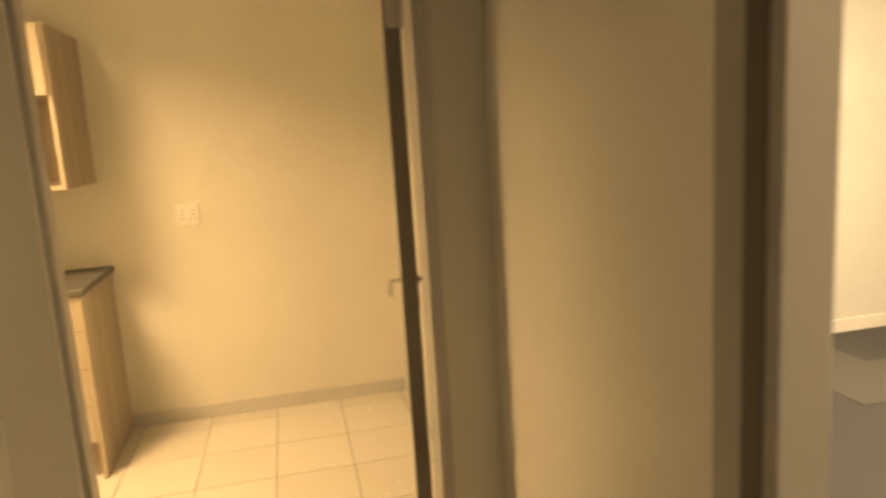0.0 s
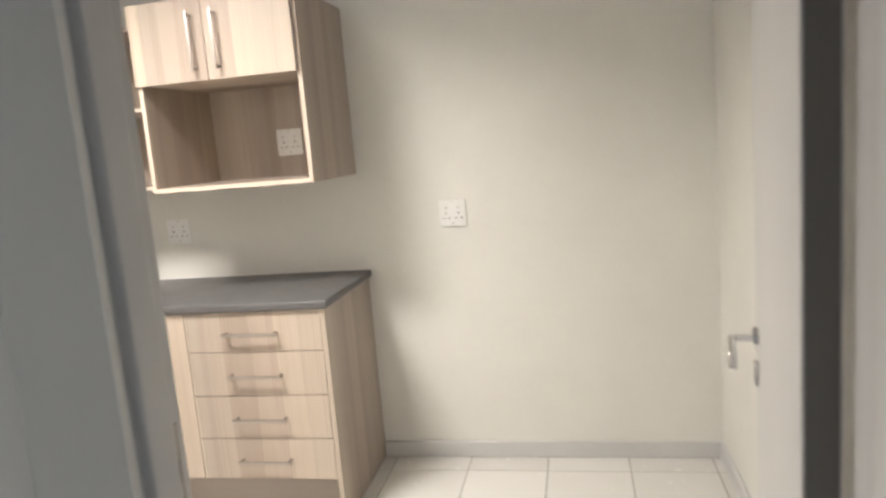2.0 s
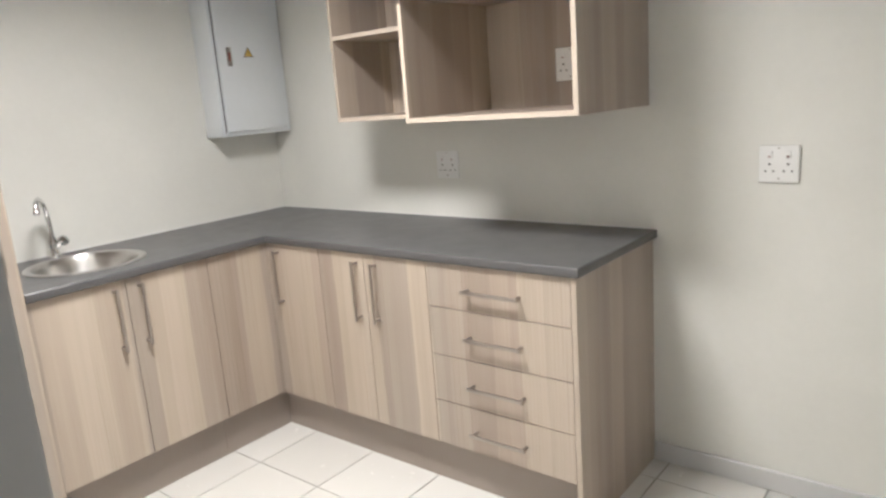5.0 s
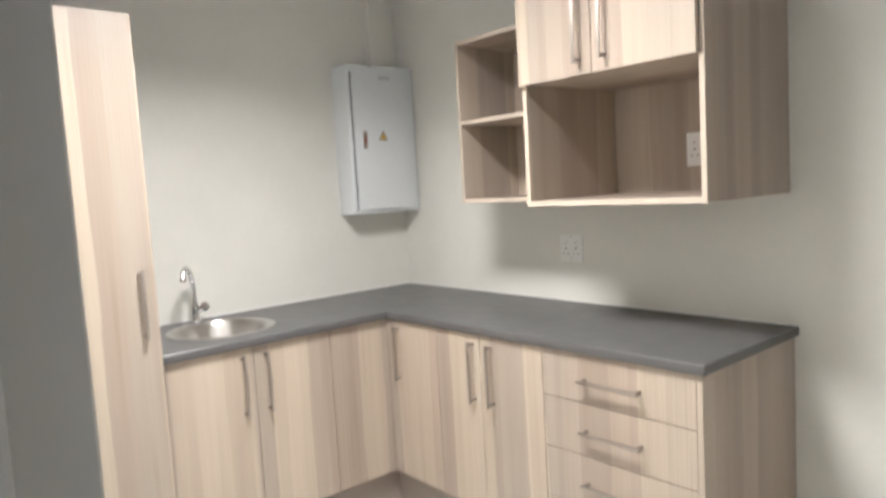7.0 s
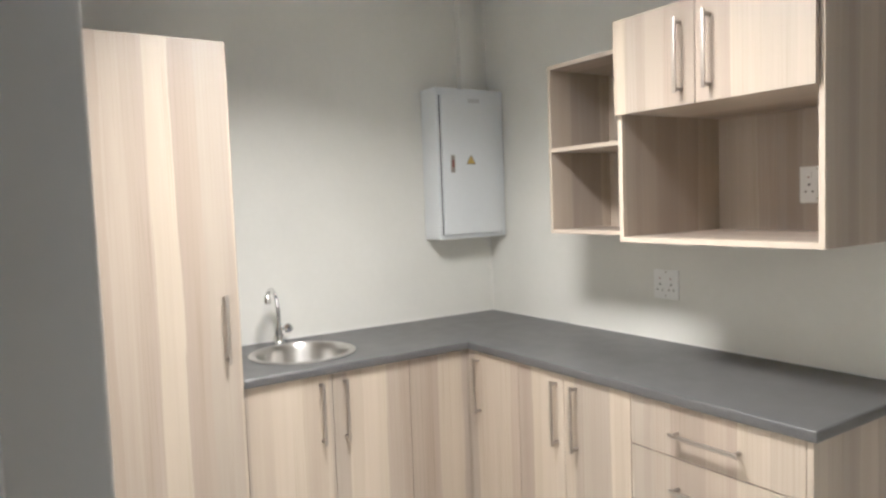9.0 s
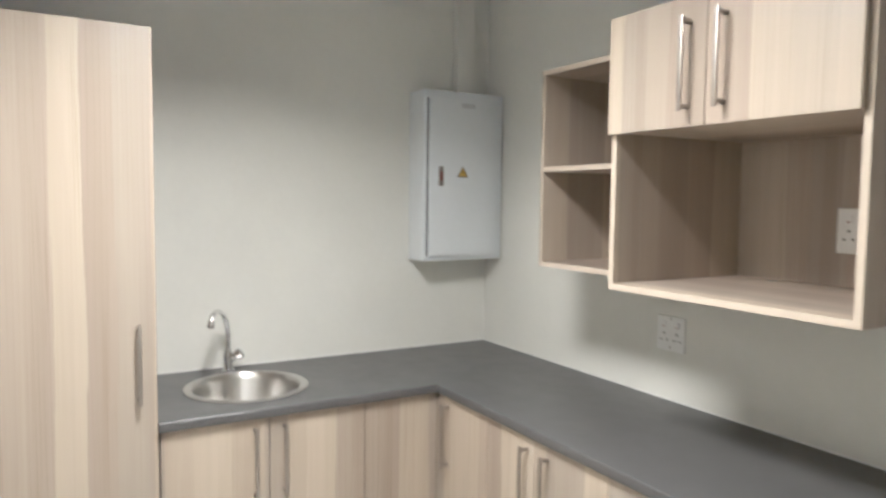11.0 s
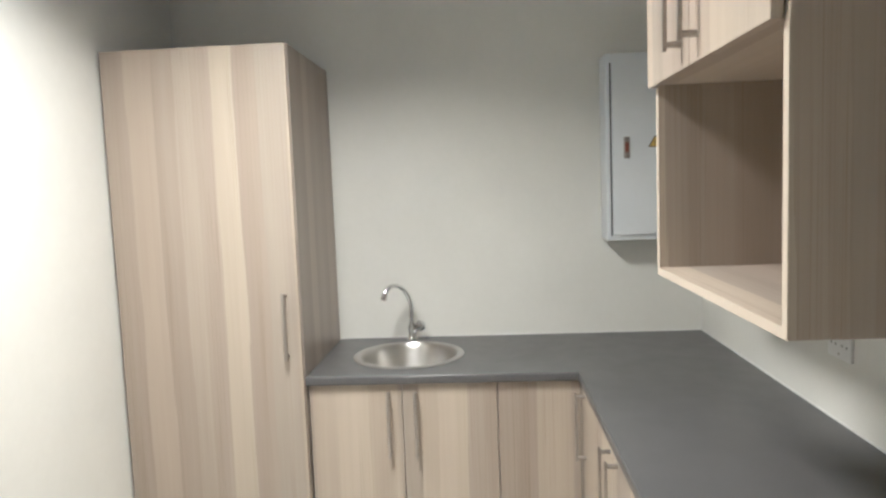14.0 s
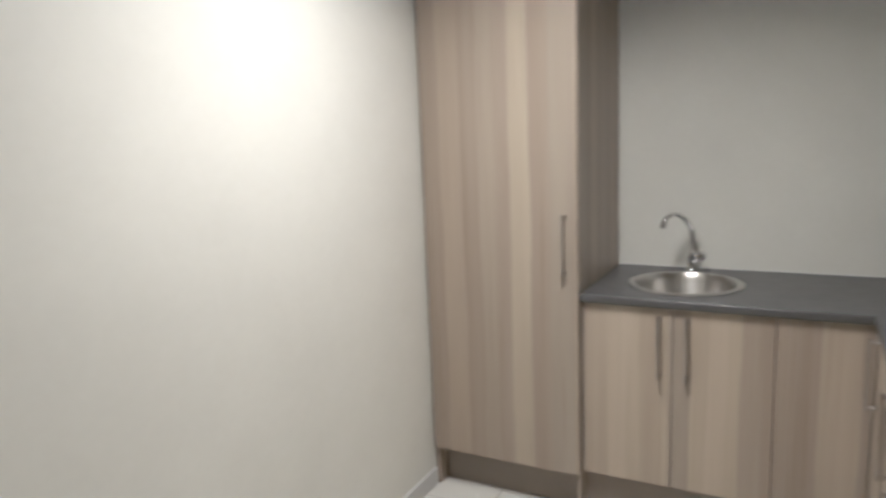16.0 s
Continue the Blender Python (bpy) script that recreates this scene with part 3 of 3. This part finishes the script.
drawer_unit = thing("drawer_cabinet", (1.764, -0.3, 0), "pale wood-laminate cabinet of four drawers at the worktop's end", "cabinet", "base cabinets")
carcass_north(drawer_unit, 1.473, 2.037)
for za, zb in ((0.706, 0.866), (0.529, 0.706), (0.353, 0.529), (Z0, 0.353)):
    door_north(drawer_unit, 1.473, 2.037, za, zb, -FRONT, (1.752, (za + zb) / 2 - 0.005, "x"), "drawer", 0.225)
part("end_panel", boxes((2.0375, 2.0555, -FRONT - 0.001, -0.001, 0.0, 0.866), bevel=0.001), WOOD_SIDE, drawer_unit)

corner_unit = thing("corner_cabinet", (0.45, -0.45, 0), "pale wood-laminate corner cabinet with an angled pair of leaves", "cabinet", "base cabinets")
bm = boxes((0.004, 0.02, -0.877, -0.02, Z0 + 0.002, Z1 - 0.004), (0.004, 0.916, -0.02, -0.004, Z0 + 0.002, Z1 - 0.004),
           (0.02, BACKD, -0.877, -0.861, Z0 + 0.002, Z1 - 0.004), (0.900, 0.916, -BACKD, -0.02, Z0 + 0.002, Z1 - 0.004),
           (0.02, BACKD, -0.861, -0.02, Z0 + 0.004, Z0 + 0.02), (BACKD, 0.900, -BACKD, -0.02, Z0 + 0.004, Z0 + 0.02))
part("carcass", bm, WOOD_UP, corner_unit)
door_west(corner_unit, -0.878, -FRONT - 0.004, Z0, 0.866, FRONT)
door_north(corner_unit, FRONT + 0.004, 0.917, Z0, 0.866, -FRONT, (0.664, 0.725, "z"))
part("corner_post", boxes((FRONT - 0.030, FRONT + 0.003, -FRONT - 0.003, -FRONT + 0.030, Z0 + 0.002, 0.866), bevel=0.001), WOOD_UP, corner_unit)
part("plinth", boxes((KICK - 0.016, KICK, -0.878, -KICK + 0.016, 0, Z0 - 0.003), bevel=0.001), PLINTH, corner_unit)
part("plinth", boxes((KICK + 0.001, 0.917, -KICK, -KICK + 0.016, 0, Z0 - 0.003), bevel=0.001), PLINTH, corner_unit)

TY0, TY1 = -2.192, -1.547
sink_unit = thing("base_cabinet", (0.3, -1.21, 0), "pale wood-laminate sink cabinet with two slab doors beside the tall cupboard", "cabinet", "base cabinets")
bm = boxes((0.004, BACKD, TY1 + 0.002, TY1 + T, Z0 + 0.002, Z1 - 0.004), (0.004, BACKD, -0.895, -0.879, Z0 + 0.002, Z1 - 0.004),
           (0.004, BACKD, TY1 + T, -0.895, Z0 + 0.004, Z0 + 0.02), (0.004, 0.02, TY1 + T, -0.895, Z0 + 0.02, Z1 - 0.004))
part("carcass", bm, WOOD_UP, sink_unit)
door_west(sink_unit, TY1 + 0.006, -1.211, Z0, 0.866, FRONT, (-1.258, 0.724))
door_west(sink_unit, -1.211, -0.878, Z0, 0.866, FRONT, (-1.163, 0.724))
part("plinth", boxes((KICK - 0.016, KICK, TY1 + 0.001, -0.878, 0, Z0 - 0.003), bevel=0.001), PLINTH, sink_unit)


def tall_cupboard():
    root = thing("tall_cupboard", (0.3, -1.87, 0), "tall pale wood-laminate broom cupboard with one slab door", "cupboard")
    top = 2.045
    part("side_panel", boxes((0.004, 0.598, TY1 - 0.016, TY1, 0.0, top), bevel=0.001), WOOD_SIDE, root)
    part("side_panel", boxes((0.004, 0.598, TY0, TY0 + 0.016, 0.0, top), bevel=0.001), WOOD_SIDE, root)
    part("top_panel", boxes((0.004, 0.598, TY0 + 0.0165, TY1 - 0.0165, top - 0.016, top), bevel=0.001), WOOD_X, root)
    part("back_panel", boxes((0.004, 0.010, TY0 + 0.0165, TY1 - 0.0165, 0.1, top - 0.017)), WOOD_SIDE, root)
    part("plinth", boxes((KICK - 0.016, KICK, TY0 + 0.0165, TY1 - 0.0165, 0, 0.17), bevel=0.001), PLINTH, root)
    door_west(root, TY0 + 0.002, TY1 - 0.001, 0.172, top, 0.617, (-1.598, 1.088))
    return root


tall_cupboard()


def wall_cabinet():
    """Wall unit with two short doors over an open niche."""
    x0, x1, y, z0, z1, zm = 1.381, 2.046, -0.519, 1.336, 2.045, 1.748
    root = thing("wall_cabinet", ((x0 + x1) / 2, -0.25, z0), "pale wood-laminate wall cabinet with two short doors over an open niche", "cabinet", "wall cabinets")
    part("side_panel", boxes((x0, x0 + T, y, -0.002, z0, z1), bevel=0.001), WOOD_SIDE, root)
    part("side_panel", boxes((x1 - T, x1, y, -0.002, z0, z1), bevel=0.001), WOOD_SIDE, root)
    part("bottom_panel", boxes((x0 + T, x1 - T, y, -0.002, z0, z0 + T), bevel=0.001), WOOD_X, root)
    part("shelf", boxes((x0 + T, x1 - T, y + 0.002, -0.002, zm, zm + T), bevel=0.001), WOOD_X, root)
    part("top_panel", boxes((x0 + T, x1 - T, y, -0.002, z1 - T, z1), bevel=0.001), WOOD_X, root)
    part("back_panel", boxes((x0 + T, x1 - T, -0.016, -0.002, z0 + T, zm)), WOOD_SIDE, root)
    for a, b in ((x0, x0 + T), (x1 - T, x1)):
        part("edge_band", boxes((a, b, y - 0.0012, y - 0.0002, z0, zm - 0.008)), EDGE, root, "paler edge strip")
    part("edge_band", boxes((x0 + T, x1 - T, y - 0.0012, y - 0.0002, z0, z0 + T)), EDGE, root, "paler edge strip")
    xm = 1.688
    door_north(root, x0, xm, zm - 0.006, z1 - 0.004, y - 0.019, (1.640, 1.884, "z"), length=0.215)
    door_north(root, xm, x1 - 0.012, zm - 0.006, z1 - 0.004, y - 0.019, (1.736, 1.884, "z"), length=0.215)
    return root


def open_shelf():
    x0, x1, y, z0, z1, zm = 0.850, 1.380, -0.342, 1.345, 2.008, 1.668
    root = thing("open_shelf_unit", ((x0 + x1) / 2, -0.17, z0), "empty pale wood-laminate open wall unit with one shelf", "shelf", "wall cabinets")
    part("side_panel", boxes((x0, x0 + T, y, -0.002, z0, z1), bevel=0.001), WOOD_SIDE, root)
    part("side_panel", boxes((x1 - T, x1, y, -0.002, z0, z1), bevel=0.001), WOOD_SIDE, root)
    for name, za in (("bottom_panel", z0), ("shelf", zm), ("top_panel", z1 - T)):
        part(name, boxes((x0 + T, x1 - T, y, -0.002, za, za + T), bevel=0.001), WOOD_X, root)
        part("edge_band", boxes((x0 + T, x1 - T, y - 0.0012, y - 0.0002, za, za + T)), EDGE, root, "paler edge strip")
    part("back_panel", boxes((x0 + T, x1 - T, -0.012, -0.002, z0 + T, zm)), WOOD_SIDE, root)
    part("back_panel", boxes((x0 + T, x1 - T, -0.012, -0.002, zm + T, z1 - T)), WOOD_SIDE, root)
    return root


wall_cabinet()
open_shelf()

SX, SY, SR = 0.314, -1.213, 0.214


def worktop():
    """L-shaped postformed top with a round cut-out for the sink."""
    z0, z1, e = 0.868, 0.900, 2.070
    outline = [(0.002, TY1 + 0.003), (0.608, TY1 + 0.003), (0.608, -0.602), (e, -0.602), (e, -0.002), (0.002, -0.002)]
    bm = bmesh.new()
    n = 48
    loops = [outline, [(SX + (SR - 0.02) * math.cos(2 * math.pi * k / n), SY + (SR - 0.02) * math.sin(2 * math.pi * k / n)) for k in range(n)]]
    rings = []
    for z in (z1, z0):
        edges = []
        for loop in loops:
            v = [bm.verts.new((x, y, z)) for x, y in loop]
            rings.append(v)
            edges += [bm.edges.new((v[k], v[(k + 1) % len(v)])) for k in range(len(v))]
        bmesh.ops.triangle_fill(bm, use_beauty=True, edges=edges)
    for a, b in ((rings[0], rings[2]), (rings[1], rings[3])):
        for k in range(len(a)):
            bm.faces.new((a[k], a[(k + 1) % len(a)], b[(k + 1) % len(a)], b[k]))
    bmesh.ops.recalc_face_normals(bm, faces=bm.faces)
    o = rings[0]
    front = [bm.edges.get((o[k], o[k + 1])) for k in (1, 2, 3)]
    o = rings[2]
    front += [bm.edges.get((o[k], o[k + 1])) for k in (1, 2, 3)]
    bmesh.ops.bevel(bm, geom=front, offset=0.006, segments=4, affect="EDGES", profile=0.5)
    root = thing("worktop", (0.3, -0.3, 0.868), "dark grey laminate L-shaped worktop with rounded front edge", "worktop")
    part("slab", bm, WORKTOP, root, "", 30)
    part("sealant", boxes((0.006, e, -0.0055, -0.0005, 0.9005, 0.9045), bevel=0.001), PLASTIC, root, "thin white sealant line")
    part("sealant", boxes((0.0005, 0.0055, TY1 + 0.004, -0.006, 0.9005, 0.9045), bevel=0.001), PLASTIC, root, "thin white sealant line")
    return root


worktop()


def brushed_round(m):
    """Brush marks that run round the upright axis of the mesh."""
    nt = m.node_tree
    b = nt.nodes["Principled BSDF"]
    b.inputs["Anisotropic"].default_value = 0.75
    b.inputs["Anisotropic Rotation"].default_value = 0.25
    t = nt.nodes.new("ShaderNodeTangent")
    t.direction_type, t.axis = "RADIAL", "Z"
    nt.links.new(t.outputs[0], b.inputs["Tangent"])
    return m


BOWL_STEEL = brushed_round(metal("round_brushed_steel", (0.72, 0.71, 0.68), 0.26, (3, 3, 40), 30, 0.10))


def sink():
    root = thing("sink", (SX, SY, 0.9), "round brushed stainless steel sink set in the worktop", "sink")
    bm = bmesh.new()
    lathe(bm, [(SR, 0.0008), (SR, 0.0026), (SR - 0.003, 0.0042), (SR - 0.018, 0.0046), (SR - 0.026, 0.0030)], (SX, SY, 0.9), 72)
    part("rim", bm, STEEL, root, "wide flat steel rim", 50)
    bm = bmesh.new()
    lathe(bm, [(SR - 0.026, 0.0030), (SR - 0.031, -0.004), (SR - 0.035, -0.02),
               (SR - 0.042, -0.10), (SR - 0.052, -0.135), (SR - 0.078, -0.152), (0.06, -0.160), (0.045, -0.164), (0.040, -0.168), (0.004, -0.168)], (0, 0, 0), 72)
    bowl = part("bowl", bm, BOWL_STEEL, root, "", 50)
    bowl.matrix_parent_inverse = Matrix.Identity(4)
    bm = bmesh.new()
    lathe(bm, [(0.002, -0.1665), (0.036, -0.1655), (0.038, -0.163), (0.041, -0.162), (0.042, -0.166)], (SX, SY, 0.9), 32)
    part("drain", bm, CHROME, root, "round chrome waste grid", 40)


def tap():
    bx, by = 0.074, -1.223
    root = thing("tap", (bx, by, 0.9), "chrome swan-neck pillar tap with a side knob", "tap")
    bm = bmesh.new()
    lathe(bm, [(0.001, 0.0005), (0.026, 0.0005), (0.026, 0.006), (0.021, 0.010), (0.0175, 0.014), (0.0165, 0.052), (0.0180, 0.056), (0.0180, 0.066), (0.0140, 0.074), (0.0120, 0.086), (0.001, 0.087)], (bx, by, 0.9), 28)
    part("body", bm, CHROME, root, "", 50)
    d = Vector((0.84, -0.54, 0)).normalized()
    base = Vector((bx, by, 0.9))
    pts = [base + Vector((0, 0, z)) for z in (0.076, 0.095, 0.115)]
    for k in range(1, 13):
        a = k / 12 * math.pi / 2
        pts.append(base + Vector((0, 0, 0.125 + 0.125 * math.sin(a))) + d * 0.118 * (1 - math.cos(a)))
    for k in range(1, 8):
        a = k / 7 * math.radians(76)
        pts.append(base + Vector((0, 0, 0.250 - 0.040 * (1 - math.cos(a)))) + d * (0.118 + 0.048 * math.sin(a)))
    bm = bmesh.new()
    tube(bm, pts, 0.0092, 16)
    spout = part("spout", bm, CHROME, root, "", 60)
    end, way = pts[-1], (pts[-1] - pts[-2]).normalized()
    bm = bmesh.new()
    cylinder(bm, end - way * 0.003, end + way * 0.022, 0.0120, 0.0125, 20)
    part("aerator", bm, CHROME, spout, "", 40)
    bm = bmesh.new()
    q = Vector((0.30, 0.74, 0.52)).normalized()
    at = base + Vector((0, 0, 0.042))
    cylinder(bm, at, at + q * 0.034, 0.0135, 0.0110, 18)
    valve = part("valve", bm, CHROME, root, "", 40)
    bm = bmesh.new()
    cylinder(bm, at + q * 0.030, at + q * 0.038, 0.012, 0.0205, 12)
    cylinder(bm, at + q * 0.038, at + q * 0.057, 0.0205, 0.0205, 12)
    cylinder(bm, at + q * 0.057, at + q * 0.063, 0.0205, 0.014, 12)
    part("knob", bm, CHROME, valve, "faceted chrome tap knob", 25)


sink()
tap()


# ---- electrical fittings ----
def socket_outlet(x, z, y, label, group, single=False):
    """Square plate with two switched outlets, or one; x, z: its centre; y: the wall's face."""
    root = thing("wall_socket", (x, y, z), label, "socket", group)
    w = 0.0585
    bm = boxes((x - w, x + w, y - 0.009, y - 0.0005, z - w, z + w), bevel=0.003)
    part("plate", bm, PLASTIC, root, "", 40)
    for ox in ((0.0,) if single else (-0.027, 0.027)):
        part("rocker_switch", boxes((x + ox - 0.009, x + ox + 0.009, y - 0.0125, y - 0.0085, z + 0.018, z + 0.042), bevel=0.0015), PLASTIC, root, "", 40)
        part("switch_mark", boxes((x + ox - 0.004, x + ox + 0.004, y - 0.0132, y - 0.0124, z + 0.022, z + 0.026)), RED, root, "small dark red mark")
        for hx, hz, r in ((0.0, 0.000, 0.0040), (-0.0115, -0.022, 0.0034), (0.0115, -0.022, 0.0034)):
            bm = bmesh.new()
            cylinder(bm, (x + ox + hx, y - 0.0085, z + hz), (x + ox + hx, y - 0.0096, z + hz), r, n=14)
            part("pin_hole", bm, PIN, root, "grey pin hole")
    for sz in (-0.045, 0.05):
        bm = bmesh.new()
        cylinder(bm, (x, y - 0.0085, z + sz), (x, y - 0.0100, z + sz), 0.0032, n=12)
        part("screw", bm, NICKEL, root)
    return root


socket_outlet(2.467, 1.134, 0.0, "square white double wall socket on the bare wall", "wall sockets")
socket_outlet(1.146, 1.128, 0.0, "square white double wall socket above the worktop", "wall sockets")
socket_outlet(1.759, 1.500, -0.016, "square white double wall socket inside the cabinet niche", "wall sockets")


def distribution_board():
    y0, y1, z0, z1, d = -0.414, -0.008, 1.303, 2.038, 0.142
    root = thing("distribution_board", (0, (y0 + y1) / 2, z0), "white steel electrical distribution board hung in the corner", "fuse box")
    bm = boxes((0.001, d - 0.004, y0, y1, z0, z1), bevel=0.006)
    part("body", bm, POWDER, root, "", 40)
    door = part("door", boxes((d - 0.002, d + 0.010, -0.391, -0.042, z0 + 0.022, 2.000), bevel=0.003), POWDER, root, "", 40)
    for a in ((-0.398, -0.392), (-0.041, -0.036)):
        part("door_gap", boxes((d - 0.0045, d - 0.003, a[0], a[1], z0 + 0.020, 2.002)), DARK, root, "dark gap beside the door")
    x = d + 0.010
    lock = part("lock", boxes((x - 0.001, x + 0.006, -0.347, -0.325, 1.628, 1.712), bevel=0.002), NICKEL, door, "oblong metal swing lock")
    part("lock_mark", boxes((x + 0.0058, x + 0.0066, -0.342, -0.330, 1.652, 1.690)), RED, door, "small dark red mark")
    for name, mat, r, off in (("warning_sign_edge", SIGN_EDGE, 0.032, 0.0006), ("warning_sign", YELLOW, 0.024, 0.0012)):
        bm = bmesh.new()
        v = []
        for k in range(3):
            a = math.pi / 2 + k * 2 * math.pi / 3
            v.append((-0.225 + r * math.cos(a), 1.684 + r * math.sin(a)))
        lo = [bm.verts.new((x - 0.0005, p, q)) for p, q in v]
        hi = [bm.verts.new((x + off, p, q)) for p, q in v]
        bm.faces.new(hi)
        for k in range(3):
            bm.faces.new((lo[k], lo[(k + 1) % 3], hi[(k + 1) % 3], hi[k]))
        part(name, bm, mat, door, "yellow warning triangle" if mat is YELLOW else "black triangle border")
    bm = bmesh.new()
    box(bm, x + 0.0008, x + 0.0016, -0.227, -0.223, 1.682, 1.696)
    box(bm, x + 0.0008, x + 0.0016, -0.227, -0.223, 1.676, 1.679)
    part("warning_mark", bm, SIGN_EDGE, door)
    part("name_label", boxes((x - 0.0005, x + 0.0006, -0.235, -0.165, 1.968, 1.988)), LABEL, door, "faint grey label strip")
    return root


distribution_board()

trunk = thing("cable_trunking", (0.02, -0.145, 2.04), "painted square cable trunking from fuse box to ceiling", "trunking")
part("cover", boxes((0.001, 0.040, -0.190, -0.100, 2.039, CEIL + 0.010), bevel=0.003), WALL, trunk)


# ---- floor tiles ----
def floor_tiles():
    size, gap = 0.351, 0.005
    xs = [0.010 + size * k for k in range(-1, 11)]
    ys = [-0.140 - 0.3535 * k for k in range(-1, 7)]
    shared = {}
    for x in xs:
        for y in ys:
            a, b = max(x + gap / 2, 0.0), min(x + size - gap / 2, KX)
            c, d = max(y - 0.3535 + gap / 2, DY), min(y - gap / 2, 0.0)
            if b - a < 0.01 or d - c < 0.01:
                continue
            key = (round(b - a, 4), round(d - c, 4))
            if key not in shared:
                bm = boxes((-key[0] / 2, key[0] / 2, -key[1] / 2, key[1] / 2, -0.006, 0.0), bevel=0.0012)
                shared[key] = mesh_of("tile", bm, TILE)
            ob = new("tile", shared[key])
            ob.location = ((a + b) / 2, (c + d) / 2, 0.0)
            ob.parent = floor


floor_tiles()


# carpet tiles of the office, lighter ones here and there
office_carpet = bpy.data.objects["office_floor"]
rng = random.Random(4)
tile_mesh = mesh_of("carpet_tile", boxes((-0.249, 0.249, -0.249, 0.249, -0.002, 0.003), bevel=0.001), CARPET_LIGHT)
for i in range(4, 9):
    for j in range(0, 8):
        if rng.random() < 0.35:
            ob = new("carpet_tile", tile_mesh)
            ob.location = (3.95 + 0.5 * i, -0.36 - 0.5 * j, 0.0)
            ob.parent = office_carpet
